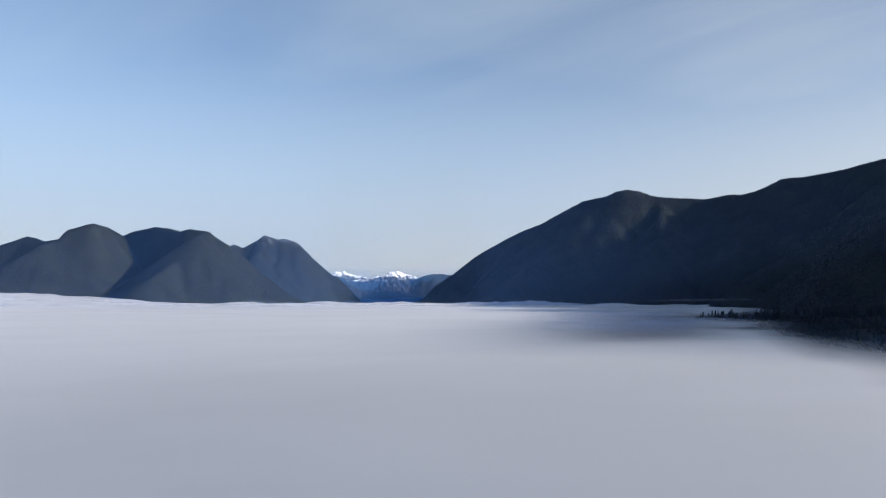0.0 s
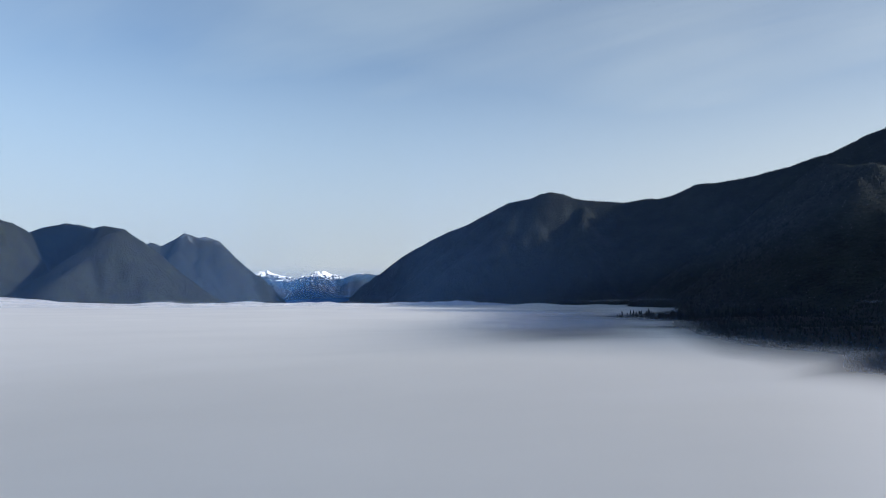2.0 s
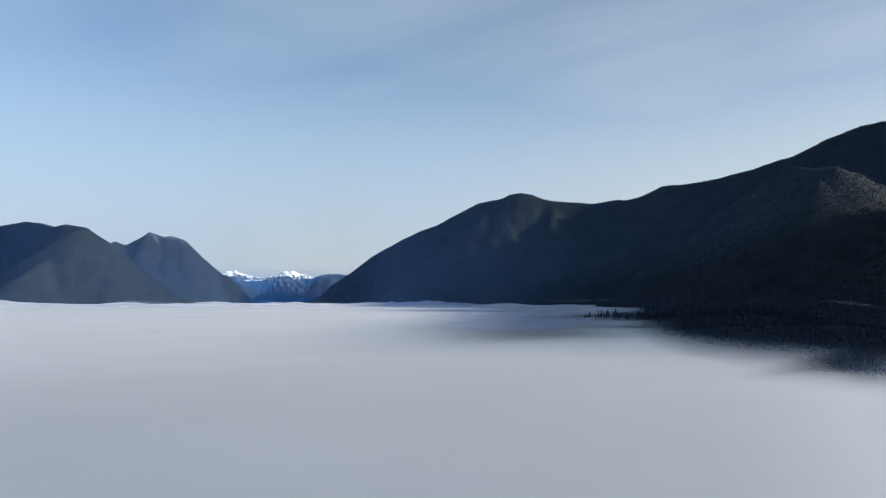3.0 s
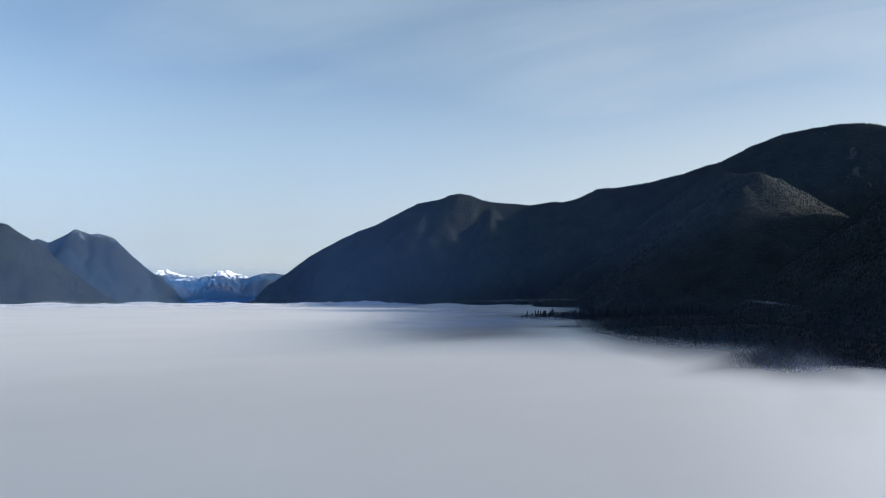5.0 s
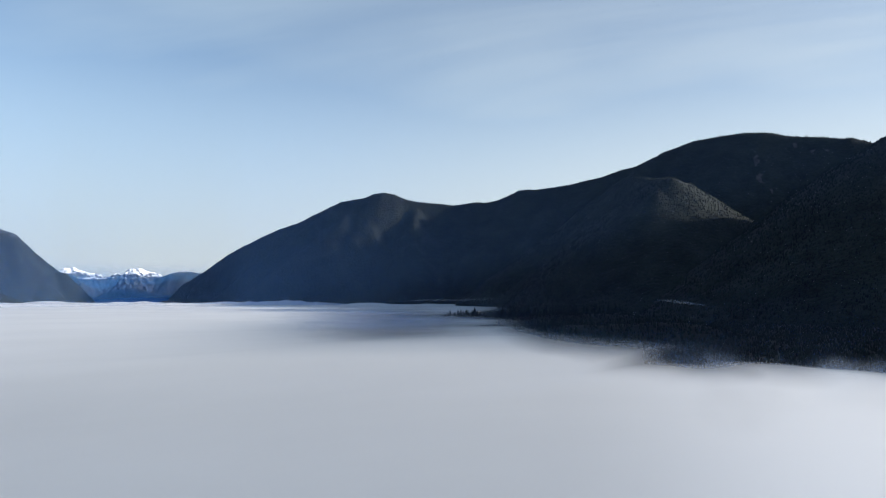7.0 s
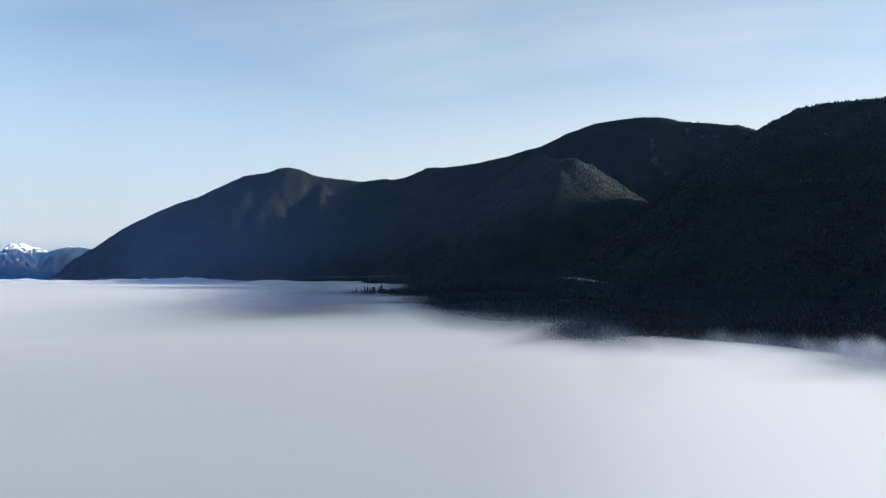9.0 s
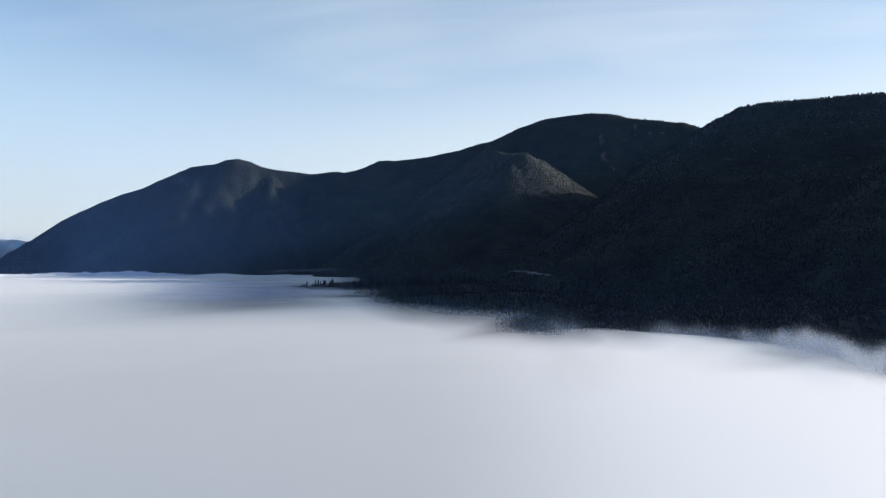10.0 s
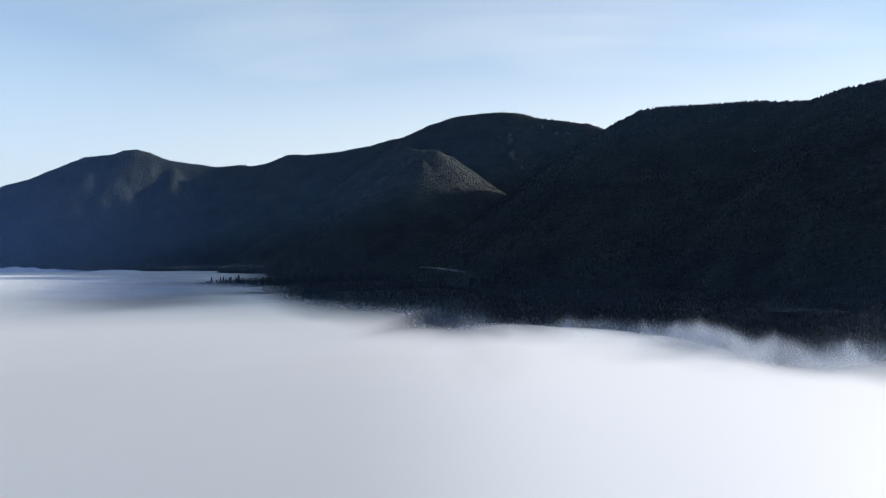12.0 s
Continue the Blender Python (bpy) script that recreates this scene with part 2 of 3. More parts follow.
def mountain(lines, steep, rough, seed):
    """The height function of a mountain with these ridge lines."""
    def height(x, y):
        z, gap = ridges(x, y, lines, steep)
        free = smooth(0, 260, gap)
        gullies = 1 - np.abs(swell(x, y, 420, seed, 3))
        z = z - 16 * free * np.abs(swell(x + 0.3 * y, y * 0.3, 85, seed + 9, 3)) + 4 * free
        return z + rough * free * (0.9 * swell(x, y, 300, seed + 7) + 0.8 * (gullies - 0.7)) + 4 * swell(x, y, 60, seed + 3, 3)
    return height


def span(a, b, step):
    return np.arange(a, b + step, step)


def rise_line(points, lower=0.0):
    return [(x, y, z - lower) for x, y, z in points]


# ridge lines in plan, with their heights
RIGHT_CREST = [
    (-127, 4348, 12), (-14, 4300, 149), (59, 4270, 197), (206, 4195, 304), (289, 4150, 355), (481, 4042, 450),
    (579, 3988, 484), (738, 3901, 568), (788, 3860, 594), (897, 3796, 610), (954, 3761, 636), (1001, 3728, 637),
    (1049, 3704, 627), (1121, 3662, 593), (1225, 3597, 574), (1336, 3515, 553), (1418, 3439, 564), (1473, 3383, 559)]
HIGH_CREST = [
    (1473, 3383, 559), (1528, 3326, 572), (1603, 3257, 610), (1725, 3149, 617), (1804, 3069, 625), (1903, 2937, 649),
    (2032, 2825, 692), (2084, 2762, 723), (2114, 2727, 746), (2202, 2616, 785), (2294, 2496, 794), (2336, 2429, 794),
    (2369, 2369, 783), (2446, 2245, 742), (2533, 2068, 703), (2565, 1996, 672), (2660, 1850, 560), (2780, 1600, 450)]
# below y = 700 the crest is unseen, added to shade lowland and fog
NEAR_CREST = [
    (1950, 1590, 470), (1975, 1532, 519), (2004, 1462, 555), (2026, 1413, 579), (2043, 1370, 582), (2099, 1205, 573), (2138, 1046, 559),
    (2152, 950, 541), (2156, 910, 539), (2147, 824, 553), (2137, 705, 552), (2150, 520, 572), (2200, 250, 608), (2250, 0, 640), (2280, -250, 655), (2260, -450, 655), (2250, -600, 640), (2210, -720, 576), (2150, -1000, 540), (2100, -1500, 430)]
LEFT_CREST = [
    (-3277, 3955, 334), (-2655, 4137, 368), (-2484, 4128, 421), (-2293, 3976, 377), (-2054, 3720, 368), (-2016, 3719, 420), (-1907, 3742, 459),
    (-1893, 3866, 451), (-2086, 4488, 455), (-2023, 4479, 479), (-1810, 4318, 496), (-1654, 4167, 472), (-1535, 4033, 439), (-1432, 3907, 442),
    (-1305, 3845, 417), (-1206, 3835, 353), (-1112, 3842, 281), (-1009, 3850, 187), (-872, 3863, 81), (-769, 3874, 30)]
ROCK_CREST = [
    (-1500, 4320, 330), (-1367, 4350, 360), (-1322, 4364, 389), (-1269, 4380, 369), (-1213, 4396, 399), (-1137, 4416, 455), (-1059, 4425, 427), (-1012, 4426, 431),
    (-945, 4420, 409), (-908, 4418, 372), (-833, 4412, 299), (-722, 4401, 201), (-685, 4397, 194), (-612, 4388, 122), (-502, 4371, 15)]
SNOW_CREST = [
    (-873, 4781, 157), (-749, 4802, 217), (-695, 4810, 225), (-645, 4817, 201), (-567, 4827, 182), (-501, 4834, 170), (-450, 4839, 190),
    (-399, 4844, 187), (-372, 4846, 218), (-321, 4849, 226), (-265, 4853, 207), (-202, 4856, 187), (-95, 4859, 159)]
BLUE_CREST = [(-477, 4726, 29), (-336, 4738, 98), (-274, 4742, 129), (-182, 4757, 176), (-120, 4758, 203), (-54, 4760, 219), (43, 4760, 207), (178, 4757, 157)]
LOW_CREST = [(-579, 4624, 22), (-479, 4635, 78), (-356, 4646, 105), (-269, 4652, 90), (-193, 4656, 67), (-91, 4659, 41)]
DARK_CREST = [(-267, 4552, 11), (-200, 4556, 52), (-100, 4559, 70), (22, 4560, 77)]

CANOPY = 6.0
right_height = mountain([rise_line(RIGHT_CREST, CANOPY), rise_line(HIGH_CREST, CANOPY),
                         (0.9, [(897, 3796, 596), (908, 3640, 497), (890, 3520, 400), (870, 3380, 270)]),
                         (0.85, [(788, 3860, 580), (800, 3740, 505), (772, 3620, 400), (745, 3480, 290), (720, 3300, 150)]),
                         (1.0, [(1155, 3642, 575), (1135, 3560, 520), (1085, 3430, 430), (1030, 3300, 320), (980, 3150, 180)]),
                         (0.8, [(2032, 2825, 670), (1894, 2702, 610), (1781, 2352, 530), (1677, 2116, 491)]),
                         (0.85, [(1677, 2116, 486), (1735, 2108, 472), (1800, 2098, 440), (1868, 2094, 392), (1930, 2098, 330), (1990, 2104, 262), (2063, 2109, 190)]),
                         (0.85, [(1677, 2116, 486), (1580, 2070, 428), (1493, 2005, 322), (1420, 1930, 220)]),
                         (0.8, [(1725, 3149, 600), (1600, 2800, 360), (1500, 2500, 120)])], 1.1, 26.0, 11)
near_height = mountain([rise_line(NEAR_CREST, CANOPY),
                        [(2043, 1370, 565), (1750, 1250, 330), (1500, 1150, 120)],
                        [(2147, 824, 540), (1800, 760, 330), (1500, 720, 100)]], 0.72, 26.0, 23)
left_height = mountain([rise_line(LEFT_CREST, 6),
                        (0.8, [(-1316, 3830, 408), (-1325, 3721, 378), (-1355, 3529, 240), (-1370, 3275, 142), (-1339, 3125, 36)]),
                        (0.8, [(-2038, 3718, 368), (-2100, 3640, 330), (-2140, 3382, 141), (-2150, 3200, 30)])], 1.6, 12.0, 37)
rock_height = mountain([rise_line(ROCK_CREST, 4), (0.9, [(-1137, 4416, 445), (-1150, 4280, 320), (-1160, 4150, 190)]),
                        (1.0, [(-1059, 4425, 415), (-1010, 4300, 290), (-960, 4180, 170)]), (1.0, [(-833, 4412, 295), (-800, 4300, 180), (-780, 4200, 90)])], 1.2, 36.0, 41)


def thing_mountain(name, height, xs, ys, material, label):
    ob = grid_mesh(name, xs, ys, height, material)
    return tagged(ob, label, "mountain", kind="structure")


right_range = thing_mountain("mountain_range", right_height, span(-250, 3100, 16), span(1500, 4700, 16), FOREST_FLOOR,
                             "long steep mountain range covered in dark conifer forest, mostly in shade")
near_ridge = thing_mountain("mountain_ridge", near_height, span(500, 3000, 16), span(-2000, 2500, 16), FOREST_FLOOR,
                            "steep forested mountain ridge in shade, its unseen southern end added to cast shadow")
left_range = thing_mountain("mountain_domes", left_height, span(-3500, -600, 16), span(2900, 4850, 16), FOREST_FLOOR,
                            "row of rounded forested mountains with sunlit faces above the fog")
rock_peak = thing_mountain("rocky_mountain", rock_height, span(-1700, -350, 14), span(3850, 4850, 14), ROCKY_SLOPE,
                           "steep blue-grey mountain with bare rock near its summit")

SCARS = [(2233, 2276, 14, 24), (2267, 2215, 9, 15), (2180, 2202, 12, 22), (2166, 2131, 8, 18), (2403, 2142, 12, 12), (2433, 2097, 9, 10), (2389, 2214, 8, 11)]


def bare(x, y):
    """Below one where rock shows bare on the slope."""
    least = np.full(np.shape(x), 9.0)
    for sx, sy, wide, long in SCARS:
        u, v = (x - sx) * 0.72 + (y - sy) * 0.69, (y - sy) * 0.72 - (x - sx) * 0.69
        least = np.minimum(least, np.hypot(u / long, v / wide) + 1.1 * swell(x, y, 16, 88, 3))
    return least


PALE_ROCK = surface("pale_bare_rock", (0.02, 0.021, 0.021), (0.055, 0.054, 0.052), 0.05, fine=0.3, bump=2.0)
for sx, sy, wide, long in SCARS:
    a, b = np.meshgrid(span(sx - 60, sx + 60, 4), span(sy - 60, sy + 60, 4))
    grid = ring_faces(*a.shape, False)
    grid = grid[(bare(a, b).reshape(-1)[grid] < 1.0).all(1)]
    crag = right_height(a, b) + 2.5 + 2.5 * swell(a, b, 14, 87, 3)
    link_mesh("rock_outcrop", np.stack([a, b, crag], -1).reshape(-1, 3), grid, PALE_ROCK, right_range, True)

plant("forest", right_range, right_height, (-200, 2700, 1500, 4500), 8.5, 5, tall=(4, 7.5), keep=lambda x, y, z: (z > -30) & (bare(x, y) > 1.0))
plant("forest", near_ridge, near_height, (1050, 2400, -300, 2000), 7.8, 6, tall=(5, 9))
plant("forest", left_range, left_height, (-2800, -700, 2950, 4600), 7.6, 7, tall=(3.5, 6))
plant("forest", rock_peak, rock_height, (-1650, -400, 3900, 4600), 9.0, 8, keep=lambda x, y, z: (z > -30) & (z < 400 + 60 * swell(x, y, 120, 3)), tall=(3, 5))

# far ranges
for name, line, reach, material, steep, seed, label in (
        ("snowy_range", SNOW_CREST, 1.0123, SNOWY, 0.9, 51, "distant jagged range with fresh snow on its summits"),
        ("far_mountain", BLUE_CREST, 1.02, DUSTED, 1.0, 52, "distant blue forested mountain with a dusting of snow"),
        ("low_hill", LOW_CREST, 1.0, FOREST_FLOOR, 0.7, 53, "low dark blue wooded hill far down the valley"),
        ("wooded_point", DARK_CREST, 1.0, FOREST_FLOOR, 0.7, 54, "low dark wooded point on the far shore")):
    line = [(x * reach, y * reach, EYE + (z - EYE) * reach) for x, y, z in line]
    xs0, ys0 = [p[0] for p in line], [p[1] for p in line]
    jag = 17.0 if seed == 51 else 4.0

    def far_height(x, y, base=mountain([line], steep, 8.0, seed), jag=jag, seed=seed):
        return base(x, y) + jag * (0.6 - np.abs(swell(x, y, 60, seed, 4)) * 1.8) + jag * 0.8 * (0.5 - np.abs(swell(x * 1.6 + y * 0.4, y * 0.35, 40, seed + 5, 3))) + jag * 0.5 * (0.4 - np.abs(swell(x * 1.3, y * 0.6, 24, seed + 8, 2)))
    thing_mountain(name, far_height, span(min(xs0) - 300, max(xs0) + 300, 6), span(min(ys0) - 330, max(ys0) + 60, 6), material, label)


# ---- ground ----
SHORE = [(3600, -2500), (600, -2500), (420, -300), (330, 60), (240, 125), (290, 190), (320, 245), (295, 290), (310, 350), (240, 370), (240, 430), (255, 510), (245, 600),
         (265, 670), (320, 760), (430, 1000), (480, 1200), (450, 1420), (560, 1540), (700, 1900), (700, 2300), (300, 3000), (-200, 4200), (3600, 4900)]


def inside(x, y, ring):
    """Signed distance to a closed ring, positive inside."""
    d = np.full(x.shape, 9e9)
    odd = np.zeros(x.shape, bool)
    for (ax, ay), (bx, by) in zip(ring, ring[1:] + ring[:1]):
        dx, dy = bx - ax, by - ay
        t = np.clip(((x - ax) * dx + (y - ay) * dy) / (dx * dx + dy * dy), 0, 1)
        d = np.minimum(d, np.hypot(x - ax - t * dx, y - ay - t * dy))
        if ay != by:
            odd ^= ((ay > y) != (by > y)) & (x < dx * (y - ay) / dy + ax)
    return np.where(odd, d, -d)


SPITS = [[(505, 1440, -14), (592, 1411, -7), (703, 1359, 1), (900, 1330, 6)],
         [(368, 832, -9), (410, 826, -3), (470, 820, 2), (640, 790, 5)]]


def land_height(x, y):
    s = inside(x, y, SHORE)
    z = -48 + 22 * smooth(-60, 90, s) + 26 * smooth(200, 1400, s)
    spit, _ = ridges(x, y, SPITS, 0.22, 10)
    z = np.maximum(z, spit) + 1.5 * swell(x, y, 90, 61)
    return np.where(pond_gap(x, y) < 40, POND[2] - 1 + (z - POND[2] + 1) * smooth(0, 40, pond_gap(x, y)), z)


POND = (822.0, 366.0, -14.0)


def pond_gap(x, y):
    """Metres from the open water and the marsh in front of it; below zero on it."""
    return np.hypot(x - POND[0], y - POND[1]) - 58 - 9 * swell(x, y, 40, 63)


gx, gy = ring_grid(np.concatenate([[0.01], np.geomspace(40, 4950, 170)]), np.arange(0, 360, 1.2))
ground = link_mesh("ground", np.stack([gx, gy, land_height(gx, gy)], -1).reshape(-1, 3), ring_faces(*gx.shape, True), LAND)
tagged(ground, "dark wooded lowland and lake bed under the fog", "ground", kind="structure")
plant("lowland_forest", ground, land_height, (240, 1500, -100, 2000), 6.0, 9,
      tall=(3.5, 6.0), keep=lambda x, y, z: (inside(x, y, SHORE) > 60) & (z > -40) & (pond_gap(x, y) > 0) & (near_height(x, y) < z) & (right_height(x, y) < z))

# ---- fog ----
# how far the near edge of the fog lies from the viewpoint, by direction (degrees clockwise from straight ahead)
EDGE = [(18, 740), (21, 610), (24.6, 490), (30.4, 392), (36.9, 352), (44.4, 400), (48.9, 408), (55.6, 385), (59.7, 345), (62.7, 295), (65.2, 262), (68.3, 330), (71.5, 375), (80, 450), (95, 700)]


def edge_at(az):
    r = np.interp(np.arange(10, 110, 0.5), [a for a, _ in EDGE], [d for _, d in EDGE])
    r = np.convolve(np.pad(r, 5, mode="edge"), np.hanning(13)[1:-1] / np.hanning(13).sum(), mode="valid")
    return np.interp(az, np.arange(10, 110, 0.5), r)


CLEAR = [(3600, -2500), (1500, -1500), (1000, -300)] + [
    (float(edge_at(a)) * math.sin(radians(a)), float(edge_at(a)) * math.cos(radians(a))) for a in np.arange(94, 35, -1.0)] + [
    (370, 430), (405, 600), (420, 760), (590, 905), (620, 1200), (700, 1420), (880, 1650), (1130, 2000), (1380, 2400), (1500, 2800), (3600, 4900)]


def lobes(x, y, seed):
    """Billows along the edge: some fifty metres wide, drawn out across it."""
    a, r = np.arctan2(x, y) * 430, np.hypot(x, y)
    return swell(a, r * 0.35, 64, seed, 3) + 0.25 * swell(a, r * 0.4, 24, seed + 1, 2)


def fog_depth(x, y):
    """How far inside the fog a place lies, in metres; below zero it is clear."""
    c = -inside(x, y, CLEAR) + 16 * swell(x, y, 120, 71, 3)
    c = c + 34 * lobes(x, y, 77) * smooth(800, 560, np.hypot(x, y)) * smooth(28, 40, np.degrees(np.arctan2(x, y)))
    return c


def fog_top(x, y, depth):
    """The height of the fog's upper surface: billows, far puffs, and a rounded edge that rolls down to the land."""
    d = np.hypot(x, y)
    far = smooth(1500, 4000, d)
    left = smooth(900, 2300, -x) * smooth(1500, 3200, y)
    puffs = np.maximum(0, swell(x, y, 240, 73, 4) - 0.12)
    near = smooth(200, 330, d) * smooth(900, 620, d)
    roll = near * np.exp(-((depth - 30) / 80.0) ** 2) * (1.2 + 1.6 * lobes(x, y, 74))
    # broad swell added to brighten the sunward side and darken the other
    sunward = x * math.sin(radians(SUN_AZ)) + y * math.cos(radians(SUN_AZ))
    crown = 14 * (np.exp(-(sunward / 230) ** 2) - 0.5) * smooth(1500, 400, d)
    return crown + 1.5 * swell(x, y, 190, 72, 2) + far * (18 + 26 * puffs) + 52 * left + roll - 3 * near * smooth(60, -80, depth)


def fog_sheet(name, x, y, z, closed, material, cover, parent=None, least=-0.12):
    """One sheet of a fog bank; where it has thinned to nothing it has no faces."""
    faces = ring_faces(*x.shape, closed)
    faces = faces[(cover.reshape(-1)[faces] > least).any(1)]
    return link_mesh(name, np.stack([x, y, z], -1).reshape(-1, 3), faces, material, parent, cover=cover)


fx, fy = ring_grid(np.concatenate([[0.01], np.geomspace(45, 4900, 230)]), np.concatenate([np.arange(-42, 100, 0.4), np.arange(100, 318, 2.0)]))
depth = fog_depth(fx, fy)
# ahead of the spits the bank only thins outwards, with no gap inside it
faz, far_r = np.degrees(np.arctan2(fx, fy)), np.hypot(fx, fy)
outward = np.maximum.accumulate(np.where(far_r < 700, depth, -900.0)[::-1], 0)[::-1]
depth = depth + smooth(41, 35, faz) * smooth(6, 14, faz) * np.maximum(0, outward - depth)
# thinner close by, so that the dark lake shows through a little
reach = np.clip(far_r / 520, 1, 3) * (0.75 + 0.25 * smooth(62, 40, faz) + 0.25 * np.exp(-((faz - 40) / 8) ** 2) * smooth(660, 460, far_r))
cover = smooth(-50, 100, depth / reach) * 1.15 - 0.07 - 0.1 * np.exp(-((fx + 90) / 300) ** 2 - ((fy - 170) / 260) ** 2)
# thinned away from the sun, to put in the fog's dimmer scatter there
cover = cover - 0.33 * smooth(60, 28, faz) * smooth(-170, -110, faz) * (0.75 + 0.25 * smooth(1500, 500, far_r))
# the hollow behind the near bank, where the fog lies thin over dark water
cover = cover - 0.34 * np.exp(-((faz - 17) / 7) ** 2) * smooth(440, 680, far_r) * smooth(3600, 1500, far_r)
cover = cover - 1.1 * smooth(20, 33, faz) * smooth(1100, 1700, far_r)
# towards the wooded shore it thins out softly
ragged_r = far_r * (1 - 0.2 * swell(np.radians(faz) * 430, far_r * 0.3, 75, 341, 3))
begins = np.interp(faz, [16, 22, 32, 40, 50], [360, 290, 200, 180, 270])
ends = np.interp(faz, [16, 20, 24, 28, 33, 40, 50], [2300, 1500, 1020, 760, 620, 545, 500])
thinned = 1.08 * np.clip((ragged_r - begins) / (ends - begins), 0, 1) ** 0.78
cover = np.minimum(cover, 1.0 - thinned * smooth(54, 46, faz) * smooth(17, 30, faz))
fog_z = fog_top(fx, fy, depth)
# it thins out where the land comes up under it
shallow = fog_z - np.maximum(np.maximum(right_height(fx, fy), near_height(fx, fy)), land_height(fx, fy))
cover = np.minimum(cover, 1.1 * smooth(-1, 16, shallow) - 0.06)
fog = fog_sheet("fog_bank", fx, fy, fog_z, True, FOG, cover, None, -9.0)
tagged(fog, "sheet of pale grey fog filling the valley", "fog", kind="stuff")
# thin mist lying among the wooded spits, its shaded blue put into the colour
fx, fy = ring_grid(np.geomspace(380, 2300, 90), np.arange(3, 33, 0.3))
az, d = np.degrees(np.arctan2(fx, fy)), np.hypot(fx, fy)
for k, (level, share) in enumerate(((6.5, 0.36), (8.5, 0.24))):
    soft = smooth(-0.5, 0.35, swell(fx, fy, 260, 240 + k, 3) + 0.5 * smooth(22, 12, az))
    cover = share * soft * smooth(3, 14, az) * smooth(30 - k, 17 - k, az) * smooth(380, 900, d) * smooth(2300, 1800, d)
    tagged(fog_sheet("fog_layer", fx, fy, level + 1.5 * swell(fx, fy, 150, 250 + k, 2), False, SHADE_BLUE_MIST, cover - 0.01, fog, -0.005), kind="stuff")


def billows(x, y, size, seed):
    """Rounded heads of cloud, in -1..1."""
    return 1.0 - 2.0 * np.abs(0.85 * swell(x, y, size, seed, 2) + 0.15 * swell(x, y, size * 0.45, seed + 5, 1)) ** 0.8


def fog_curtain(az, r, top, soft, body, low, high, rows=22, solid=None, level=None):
    """One standing slice of a fog bank; its normals are turned up, to shade like the level fog."""
    x, y = r * np.sin(np.radians(az)), r * np.cos(np.radians(az))
    v = np.linspace(0, 1, rows)
    z = low + v[None] * (high - low) + 0 * x[:, None]
    cover = body[:, None] * smooth(soft, -soft, z - top[:, None]) * smooth(low, low + 10, z)
    if solid is not None:
        # where the bank is thick the slice swells up softly out of its top
        cover = cover * (1 - solid[:, None] * (1 - smooth(0.0, 6.0, z - level[:, None])))
    # shading put in by set normals: upward, leaning with the billows
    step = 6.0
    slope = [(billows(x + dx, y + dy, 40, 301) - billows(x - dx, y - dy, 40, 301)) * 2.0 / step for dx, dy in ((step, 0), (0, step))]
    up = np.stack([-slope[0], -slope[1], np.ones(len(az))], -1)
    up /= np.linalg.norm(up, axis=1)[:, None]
    verts = np.stack([x[:, None] + 0 * z, y[:, None] + 0 * z, z], -1)
    faces = ring_faces(len(az), rows, False)[:, ::-1]
    faces = faces[(cover.reshape(-1)[faces] > 0.004).any(1)]
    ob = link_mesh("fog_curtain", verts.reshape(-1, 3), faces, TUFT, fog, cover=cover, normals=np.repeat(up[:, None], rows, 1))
    return tagged(ob, kind="stuff")


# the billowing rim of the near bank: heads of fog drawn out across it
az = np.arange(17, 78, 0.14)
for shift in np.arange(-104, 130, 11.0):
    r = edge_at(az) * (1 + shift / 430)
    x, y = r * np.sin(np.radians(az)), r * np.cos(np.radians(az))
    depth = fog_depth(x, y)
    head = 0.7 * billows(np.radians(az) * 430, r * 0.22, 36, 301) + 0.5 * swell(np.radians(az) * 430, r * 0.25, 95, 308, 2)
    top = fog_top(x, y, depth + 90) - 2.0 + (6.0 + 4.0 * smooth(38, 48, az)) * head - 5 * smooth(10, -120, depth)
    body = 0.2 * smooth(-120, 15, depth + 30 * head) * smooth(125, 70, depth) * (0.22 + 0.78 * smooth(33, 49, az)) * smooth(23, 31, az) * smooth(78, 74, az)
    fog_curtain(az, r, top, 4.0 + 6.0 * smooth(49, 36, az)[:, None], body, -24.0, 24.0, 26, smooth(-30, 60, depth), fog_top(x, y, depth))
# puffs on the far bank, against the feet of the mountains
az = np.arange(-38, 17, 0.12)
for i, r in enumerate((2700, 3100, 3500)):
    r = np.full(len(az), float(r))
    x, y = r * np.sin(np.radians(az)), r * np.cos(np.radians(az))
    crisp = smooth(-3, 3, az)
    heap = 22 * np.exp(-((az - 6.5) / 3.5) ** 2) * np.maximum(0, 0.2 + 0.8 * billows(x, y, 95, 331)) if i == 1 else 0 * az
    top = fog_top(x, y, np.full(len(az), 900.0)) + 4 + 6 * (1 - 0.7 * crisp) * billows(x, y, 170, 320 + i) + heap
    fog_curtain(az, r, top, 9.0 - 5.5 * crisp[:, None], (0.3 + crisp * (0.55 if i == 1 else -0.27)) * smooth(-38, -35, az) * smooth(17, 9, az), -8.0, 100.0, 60)
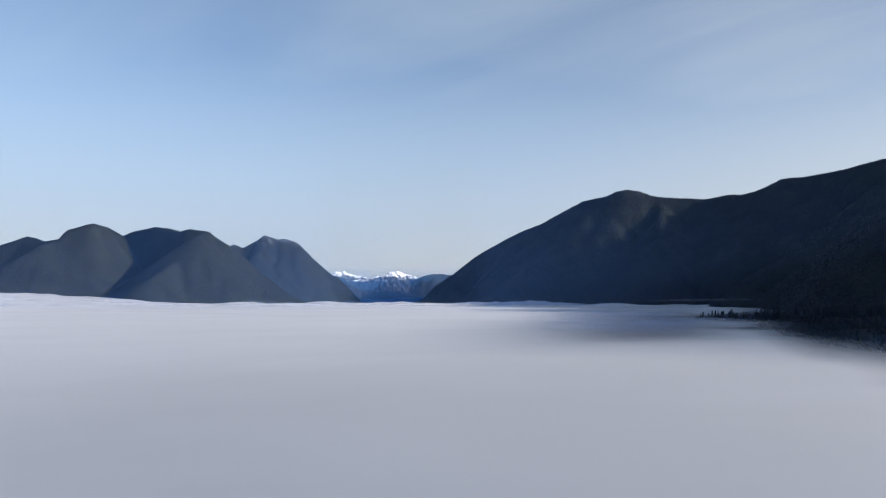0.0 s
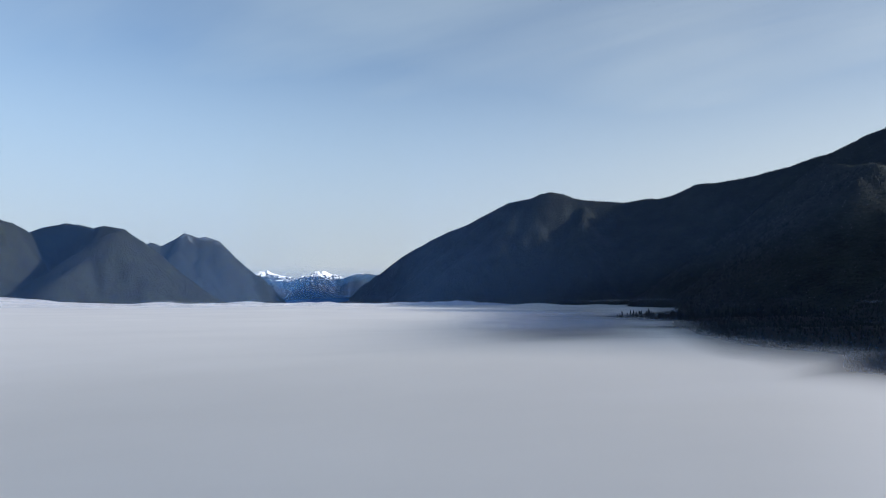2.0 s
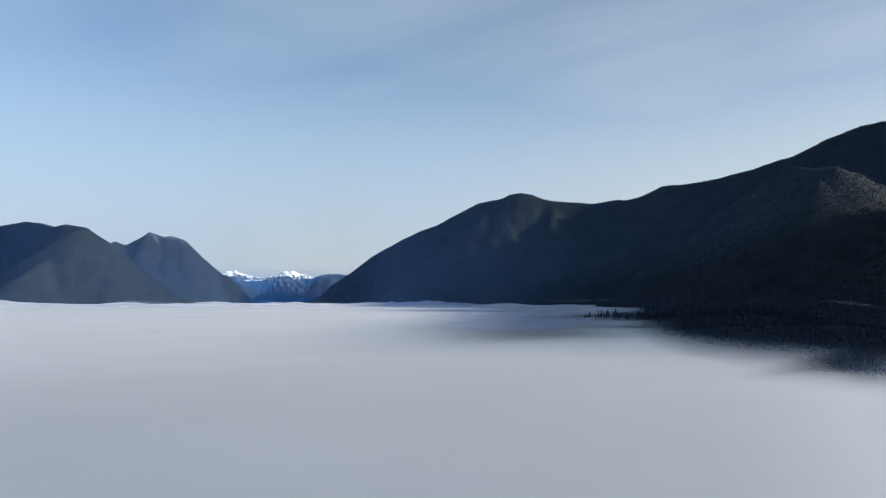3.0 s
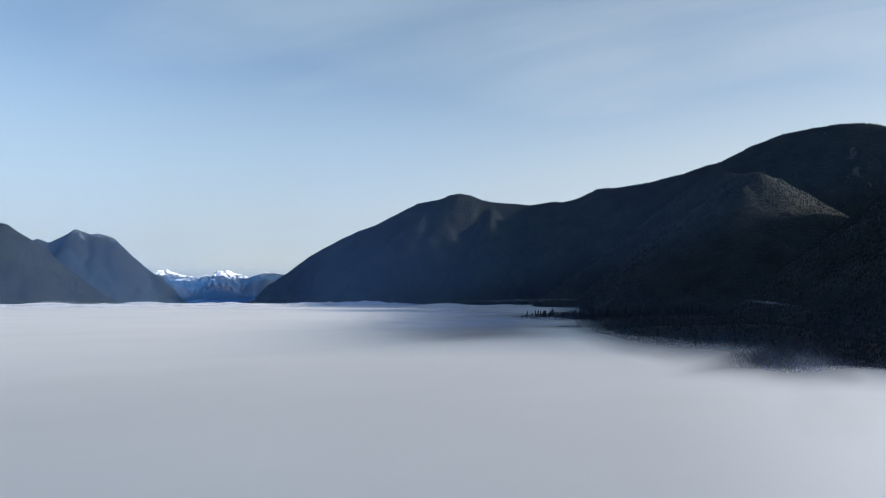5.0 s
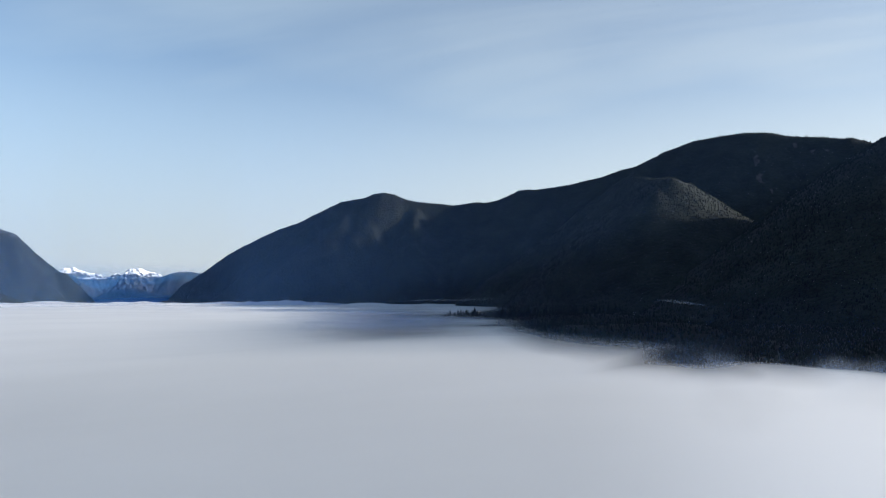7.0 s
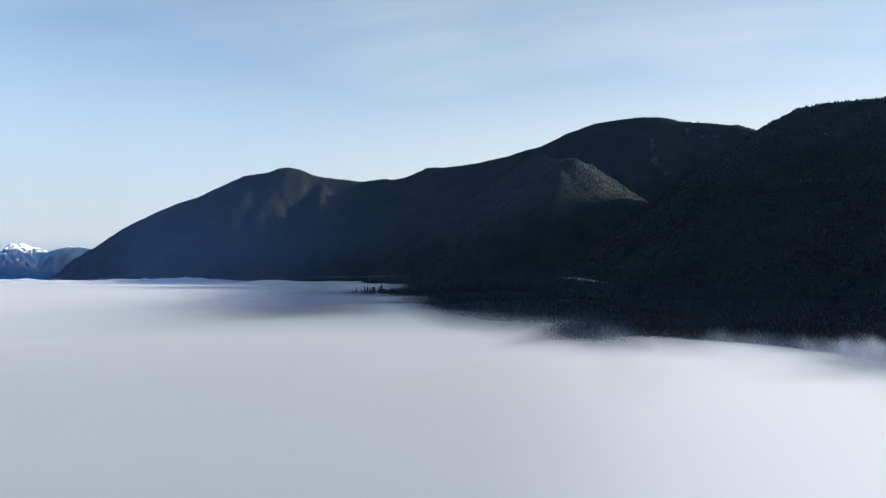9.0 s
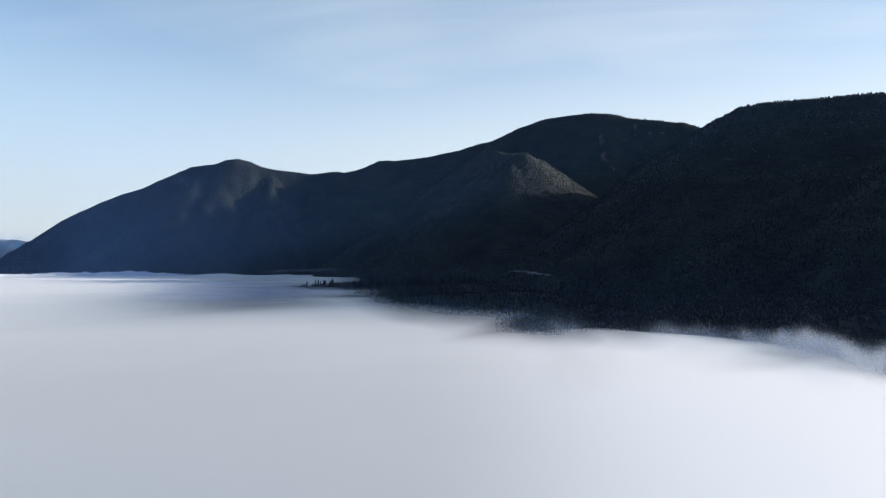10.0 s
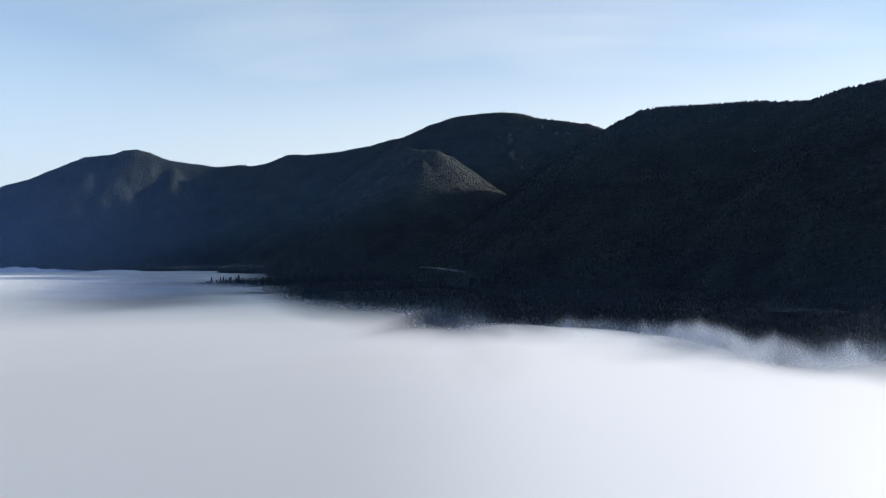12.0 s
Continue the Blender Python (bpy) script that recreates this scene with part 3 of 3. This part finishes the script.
# thin mist standing over the land beyond the edge
for i, (shift, crest, body) in enumerate(((20, 0.0, 0.2), (55, -2.0, 0.18), (100, -4.0, 0.14), (165, -7.0, 0.1))):
    az = np.arange(14, 95, 0.2)
    broad_edge = np.convolve(np.pad(edge_at(az), 40, mode="edge"), np.hanning(83)[1:-1] / np.hanning(83).sum(), mode="valid")
    r = broad_edge * (1 + 0.04 * swell(az * 10, az * 0 + 40 * i, 60, 76 + i)) + shift * (0.6 + broad_edge / 900)
    v = np.linspace(0, 1, 22)
    x, y = (r * np.sin(np.radians(az)))[:, None], (r * np.cos(np.radians(az)))[:, None]
    top = crest + 6 * swell(x[:, 0], y[:, 0], 130, 90 + i, 3)
    z = -26 + v[None] * (top + 16 + 26)[:, None]
    cover = body * (0.4 + 0.6 * smooth(40, 56, az) - 0.2 * smooth(58, 66, az))[:, None] * smooth(-25, -2, z) * smooth(15, -16, z - top[:, None]) * smooth(14, 22, az)[:, None] * smooth(95, 84, az)[:, None]
    veil_sheet = link_mesh("mist_veil", np.stack([x + 0 * z, y + 0 * z, z], -1).reshape(-1, 3), ring_faces(len(az), len(v), False), BILLOW, fog, cover=cover)
    tagged(veil_sheet, kind="stuff")


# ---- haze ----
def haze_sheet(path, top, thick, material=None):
    """A standing blue sheet, put in for haze, along a path in plan, thinning upwards. thick: its density along the
    path.
    """
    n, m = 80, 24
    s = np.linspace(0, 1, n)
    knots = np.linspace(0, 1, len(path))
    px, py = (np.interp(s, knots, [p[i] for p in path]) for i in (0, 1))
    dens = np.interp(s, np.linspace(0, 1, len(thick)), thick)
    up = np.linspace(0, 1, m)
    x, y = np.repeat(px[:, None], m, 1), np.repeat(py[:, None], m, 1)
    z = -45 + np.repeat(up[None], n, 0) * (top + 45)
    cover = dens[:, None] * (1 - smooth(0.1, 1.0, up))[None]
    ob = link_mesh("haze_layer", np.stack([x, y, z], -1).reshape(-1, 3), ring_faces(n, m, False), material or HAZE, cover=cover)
    return tagged(ob, "standing blue sheet put in for the valley haze", "haze", kind="stuff")


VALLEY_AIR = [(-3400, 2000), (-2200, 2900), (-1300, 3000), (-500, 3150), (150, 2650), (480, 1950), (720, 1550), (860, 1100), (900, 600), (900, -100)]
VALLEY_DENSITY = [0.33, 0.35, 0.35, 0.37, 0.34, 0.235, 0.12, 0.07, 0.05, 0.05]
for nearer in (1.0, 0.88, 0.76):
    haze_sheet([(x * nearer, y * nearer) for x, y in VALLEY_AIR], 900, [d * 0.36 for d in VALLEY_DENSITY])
# two low sheets added to tint the hollow and dark shore blue
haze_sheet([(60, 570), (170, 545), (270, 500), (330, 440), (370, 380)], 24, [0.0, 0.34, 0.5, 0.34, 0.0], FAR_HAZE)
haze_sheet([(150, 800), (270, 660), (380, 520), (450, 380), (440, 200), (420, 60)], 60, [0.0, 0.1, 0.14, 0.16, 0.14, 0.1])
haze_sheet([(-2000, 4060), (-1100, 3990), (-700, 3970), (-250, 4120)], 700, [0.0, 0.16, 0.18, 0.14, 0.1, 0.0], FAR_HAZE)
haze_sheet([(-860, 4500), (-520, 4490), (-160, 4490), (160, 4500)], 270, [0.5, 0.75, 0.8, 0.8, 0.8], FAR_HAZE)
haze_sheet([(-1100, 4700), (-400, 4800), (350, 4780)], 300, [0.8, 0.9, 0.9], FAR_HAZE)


# ---- wisps, water and the trees on the shore ----
def wisp(path, tall, slack):
    """A thin drifting streak of mist: a leaning ribbon, thick in the middle and fading to its ends and edges."""
    n, m = 60, 9
    s = np.linspace(0, 1, n)
    knots = np.linspace(0, 1, len(path))
    px, py, pz = (np.interp(s, knots, [p[i] for p in path]) for i in (0, 1, 2))
    v = np.linspace(-1, 1, m)
    half = tall * (0.25 + np.sin(np.pi * s)) * (1 + 0.35 * swell(px, py, 90, 81))
    x, y = np.repeat(px[:, None], m, 1), py[:, None] + v[None] * half[:, None] * 2
    z = pz[:, None] + v[None] * half[:, None] + 1.5 * swell(px, py, 120, 82)[:, None]
    cover = np.sin(np.pi * s)[:, None] ** 0.7 * (1 - v ** 2)[None] * 1.5 - slack
    ob = link_mesh("mist_wisp", np.stack([x, y, z], -1).reshape(-1, 3), ring_faces(n, m, False), MIST, cover=cover)
    return tagged(ob, "thin pale streak of mist drifting before the dark slope", "mist", "mist streaks")


wisp([(640, 2260, 36), (900, 2180, 38), (1060, 2120, 37)], 3.0, 0.55)
wisp([(480, 2300, 33), (760, 2200, 34), (960, 2120, 33)], 2.5, 0.6)
wisp([(888, 1209, 35), (930, 1180, 33), (965, 1150, 27), (1000, 1122, 19)], 3.5, 0.25)


WATER = bpy.data.materials.new("rippled_water")
t, n, l = nodes_of(WATER)
b = node(t, "ShaderNodeBsdfPrincipled")
b.inputs["Base Color"].default_value = (0.02, 0.03, 0.04, 1)
b.inputs["Roughness"].default_value, b.inputs["IOR"].default_value = 0.05, 1.33
ripple = node(t, "ShaderNodeBump")
ripple.inputs["Strength"].default_value, ripple.inputs["Distance"].default_value = 1.0, 0.5
stretch = node(t, "ShaderNodeMapping")
stretch.inputs["Scale"].default_value = (0.4, 0.05, 0.3)
wind = node(t, "ShaderNodeMapping")
wind.inputs["Rotation"].default_value = (0, 0, radians(-24))
l.new(node(t, "ShaderNodeNewGeometry").outputs["Position"], wind.inputs["Vector"])
l.new(wind.outputs[0], stretch.inputs["Vector"])
l.new(noise_node(t, stretch.outputs[0], 1.0, 4.0, 0.6), ripple.inputs["Height"])
l.new(ripple.outputs[0], b.inputs["Normal"])
l.new(b.outputs[0], node(t, "ShaderNodeOutputMaterial").inputs["Surface"])
wx, wy = ring_grid(np.linspace(0.5, 60, 30), np.arange(0, 360, 5.0))
wz = POND[2] + 0.5 * swell(wx * 0.5 + wy * 0.3, wy * 1.4, 26, 91, 3)
bank = 1 + 0.45 * swell(np.arctan2(wx, wy) * 60, 0 * wx, 60, 92, 3)
water = link_mesh("water", np.stack([wx * bank * 0.85 + POND[0], wy * bank * 0.7 + POND[1], wz], -1).reshape(-1, 3), ring_faces(*wx.shape, True), WATER)
tagged(water, "dark rippled open water between the wooded shore and fog", "water", kind="structure")

BARK = surface("conifer_bark", (0.05, 0.04, 0.03), (0.11, 0.09, 0.07), 1.5, fine=8.0)


def conifer(seed, tall, tiers=7, boughs=11):
    """A single conifer: a tapered trunk and a crown of drooping, ragged tiers of boughs."""
    rng = np.random.default_rng(seed)
    ob = new("conifer")
    k = 8
    ring = np.arange(k) * 2 * np.pi / k
    levels = [(0.0, 0.018), (0.12, 0.014), (0.6, 0.008), (0.98, 0.001)]
    verts = [(tall * r * math.cos(a), tall * r * math.sin(a), tall * h) for h, r in levels for a in ring]
    faces = [(i * k + j, i * k + (j + 1) % k, (i + 1) * k + (j + 1) % k, (i + 1) * k + j) for i in range(3) for j in range(k)]
    link_mesh("trunk", verts, faces, BARK, ob)
    verts, faces = [], []
    for level in range(tiers):
        low = 0.1 + 0.82 * level / tiers
        reach = tall * 0.24 * (1 - low) ** 0.8 * rng.uniform(0.75, 1.15)
        tip = min(1.0, low + 0.26 + 0.04 * rng.uniform(-1, 1))
        for j in range(boughs):
            a = 2 * math.pi * (j + rng.uniform(-0.25, 0.25)) / boughs + level
            r = reach * rng.uniform(0.55, 1.25)
            w = 2.4 * r / boughs + 0.15
            z = tall * low - 0.18 * r * rng.uniform(0.5, 1.5)
            c, s = math.cos(a), math.sin(a)
            i = len(verts)
            verts += [(0.1 * c, 0.1 * s, tall * tip), (r * 0.6 * c - w * s, r * 0.6 * s + w * c, z + 0.2 * r), (r * c, r * s, z), (r * 0.6 * c + w * s, r * 0.6 * s - w * c, z + 0.2 * r)]
            faces += [(i, i + 1, i + 2), (i, i + 2, i + 3)]
    link_mesh("crown", verts, faces, NEEDLES, ob, True)
    return tagged(ob, "tall dark conifer rising out of the fog on the shore", "tree", "conifers on the shore")


stand = random.Random(4)
kinds = [conifer(s, tall) for s, tall in ((1, 15.0), (2, 17.0), (3, 13.0))]
unused = list(kinds)
for count, line in ((150, SPITS[0]), (110, SPITS[1])):
    for i in range(count):
        f = 0.06 + 0.94 * (i + stand.random()) / count
        leg = min(int(f * 3), 2)
        (ax, ay, az), (bx, by, bz) = line[leg], line[leg + 1]
        g = f * 3 - leg
        x, y = ax + g * (bx - ax) + stand.uniform(-8, 8), ay + g * (by - ay) + stand.uniform(-12, 12)
        z = float(land_height(np.array([x]), np.array([y]))[0]) - 0.3
        size = stand.uniform(0.6, 1.2) * (0.62 if line is SPITS[1] else 1.3)
        m = pose(x, y, z, stand.uniform(-2, 2), stand.uniform(-2, 2), stand.uniform(0, 360)) @ Matrix.Diagonal((size, size, size * stand.uniform(0.9, 1.15), 1))
        if unused:
            unused.pop().matrix_basis = pose(x, y, z, 0, 0, stand.uniform(0, 360))
        else:
            copy_thing(kinds[stand.randrange(len(kinds))], m)
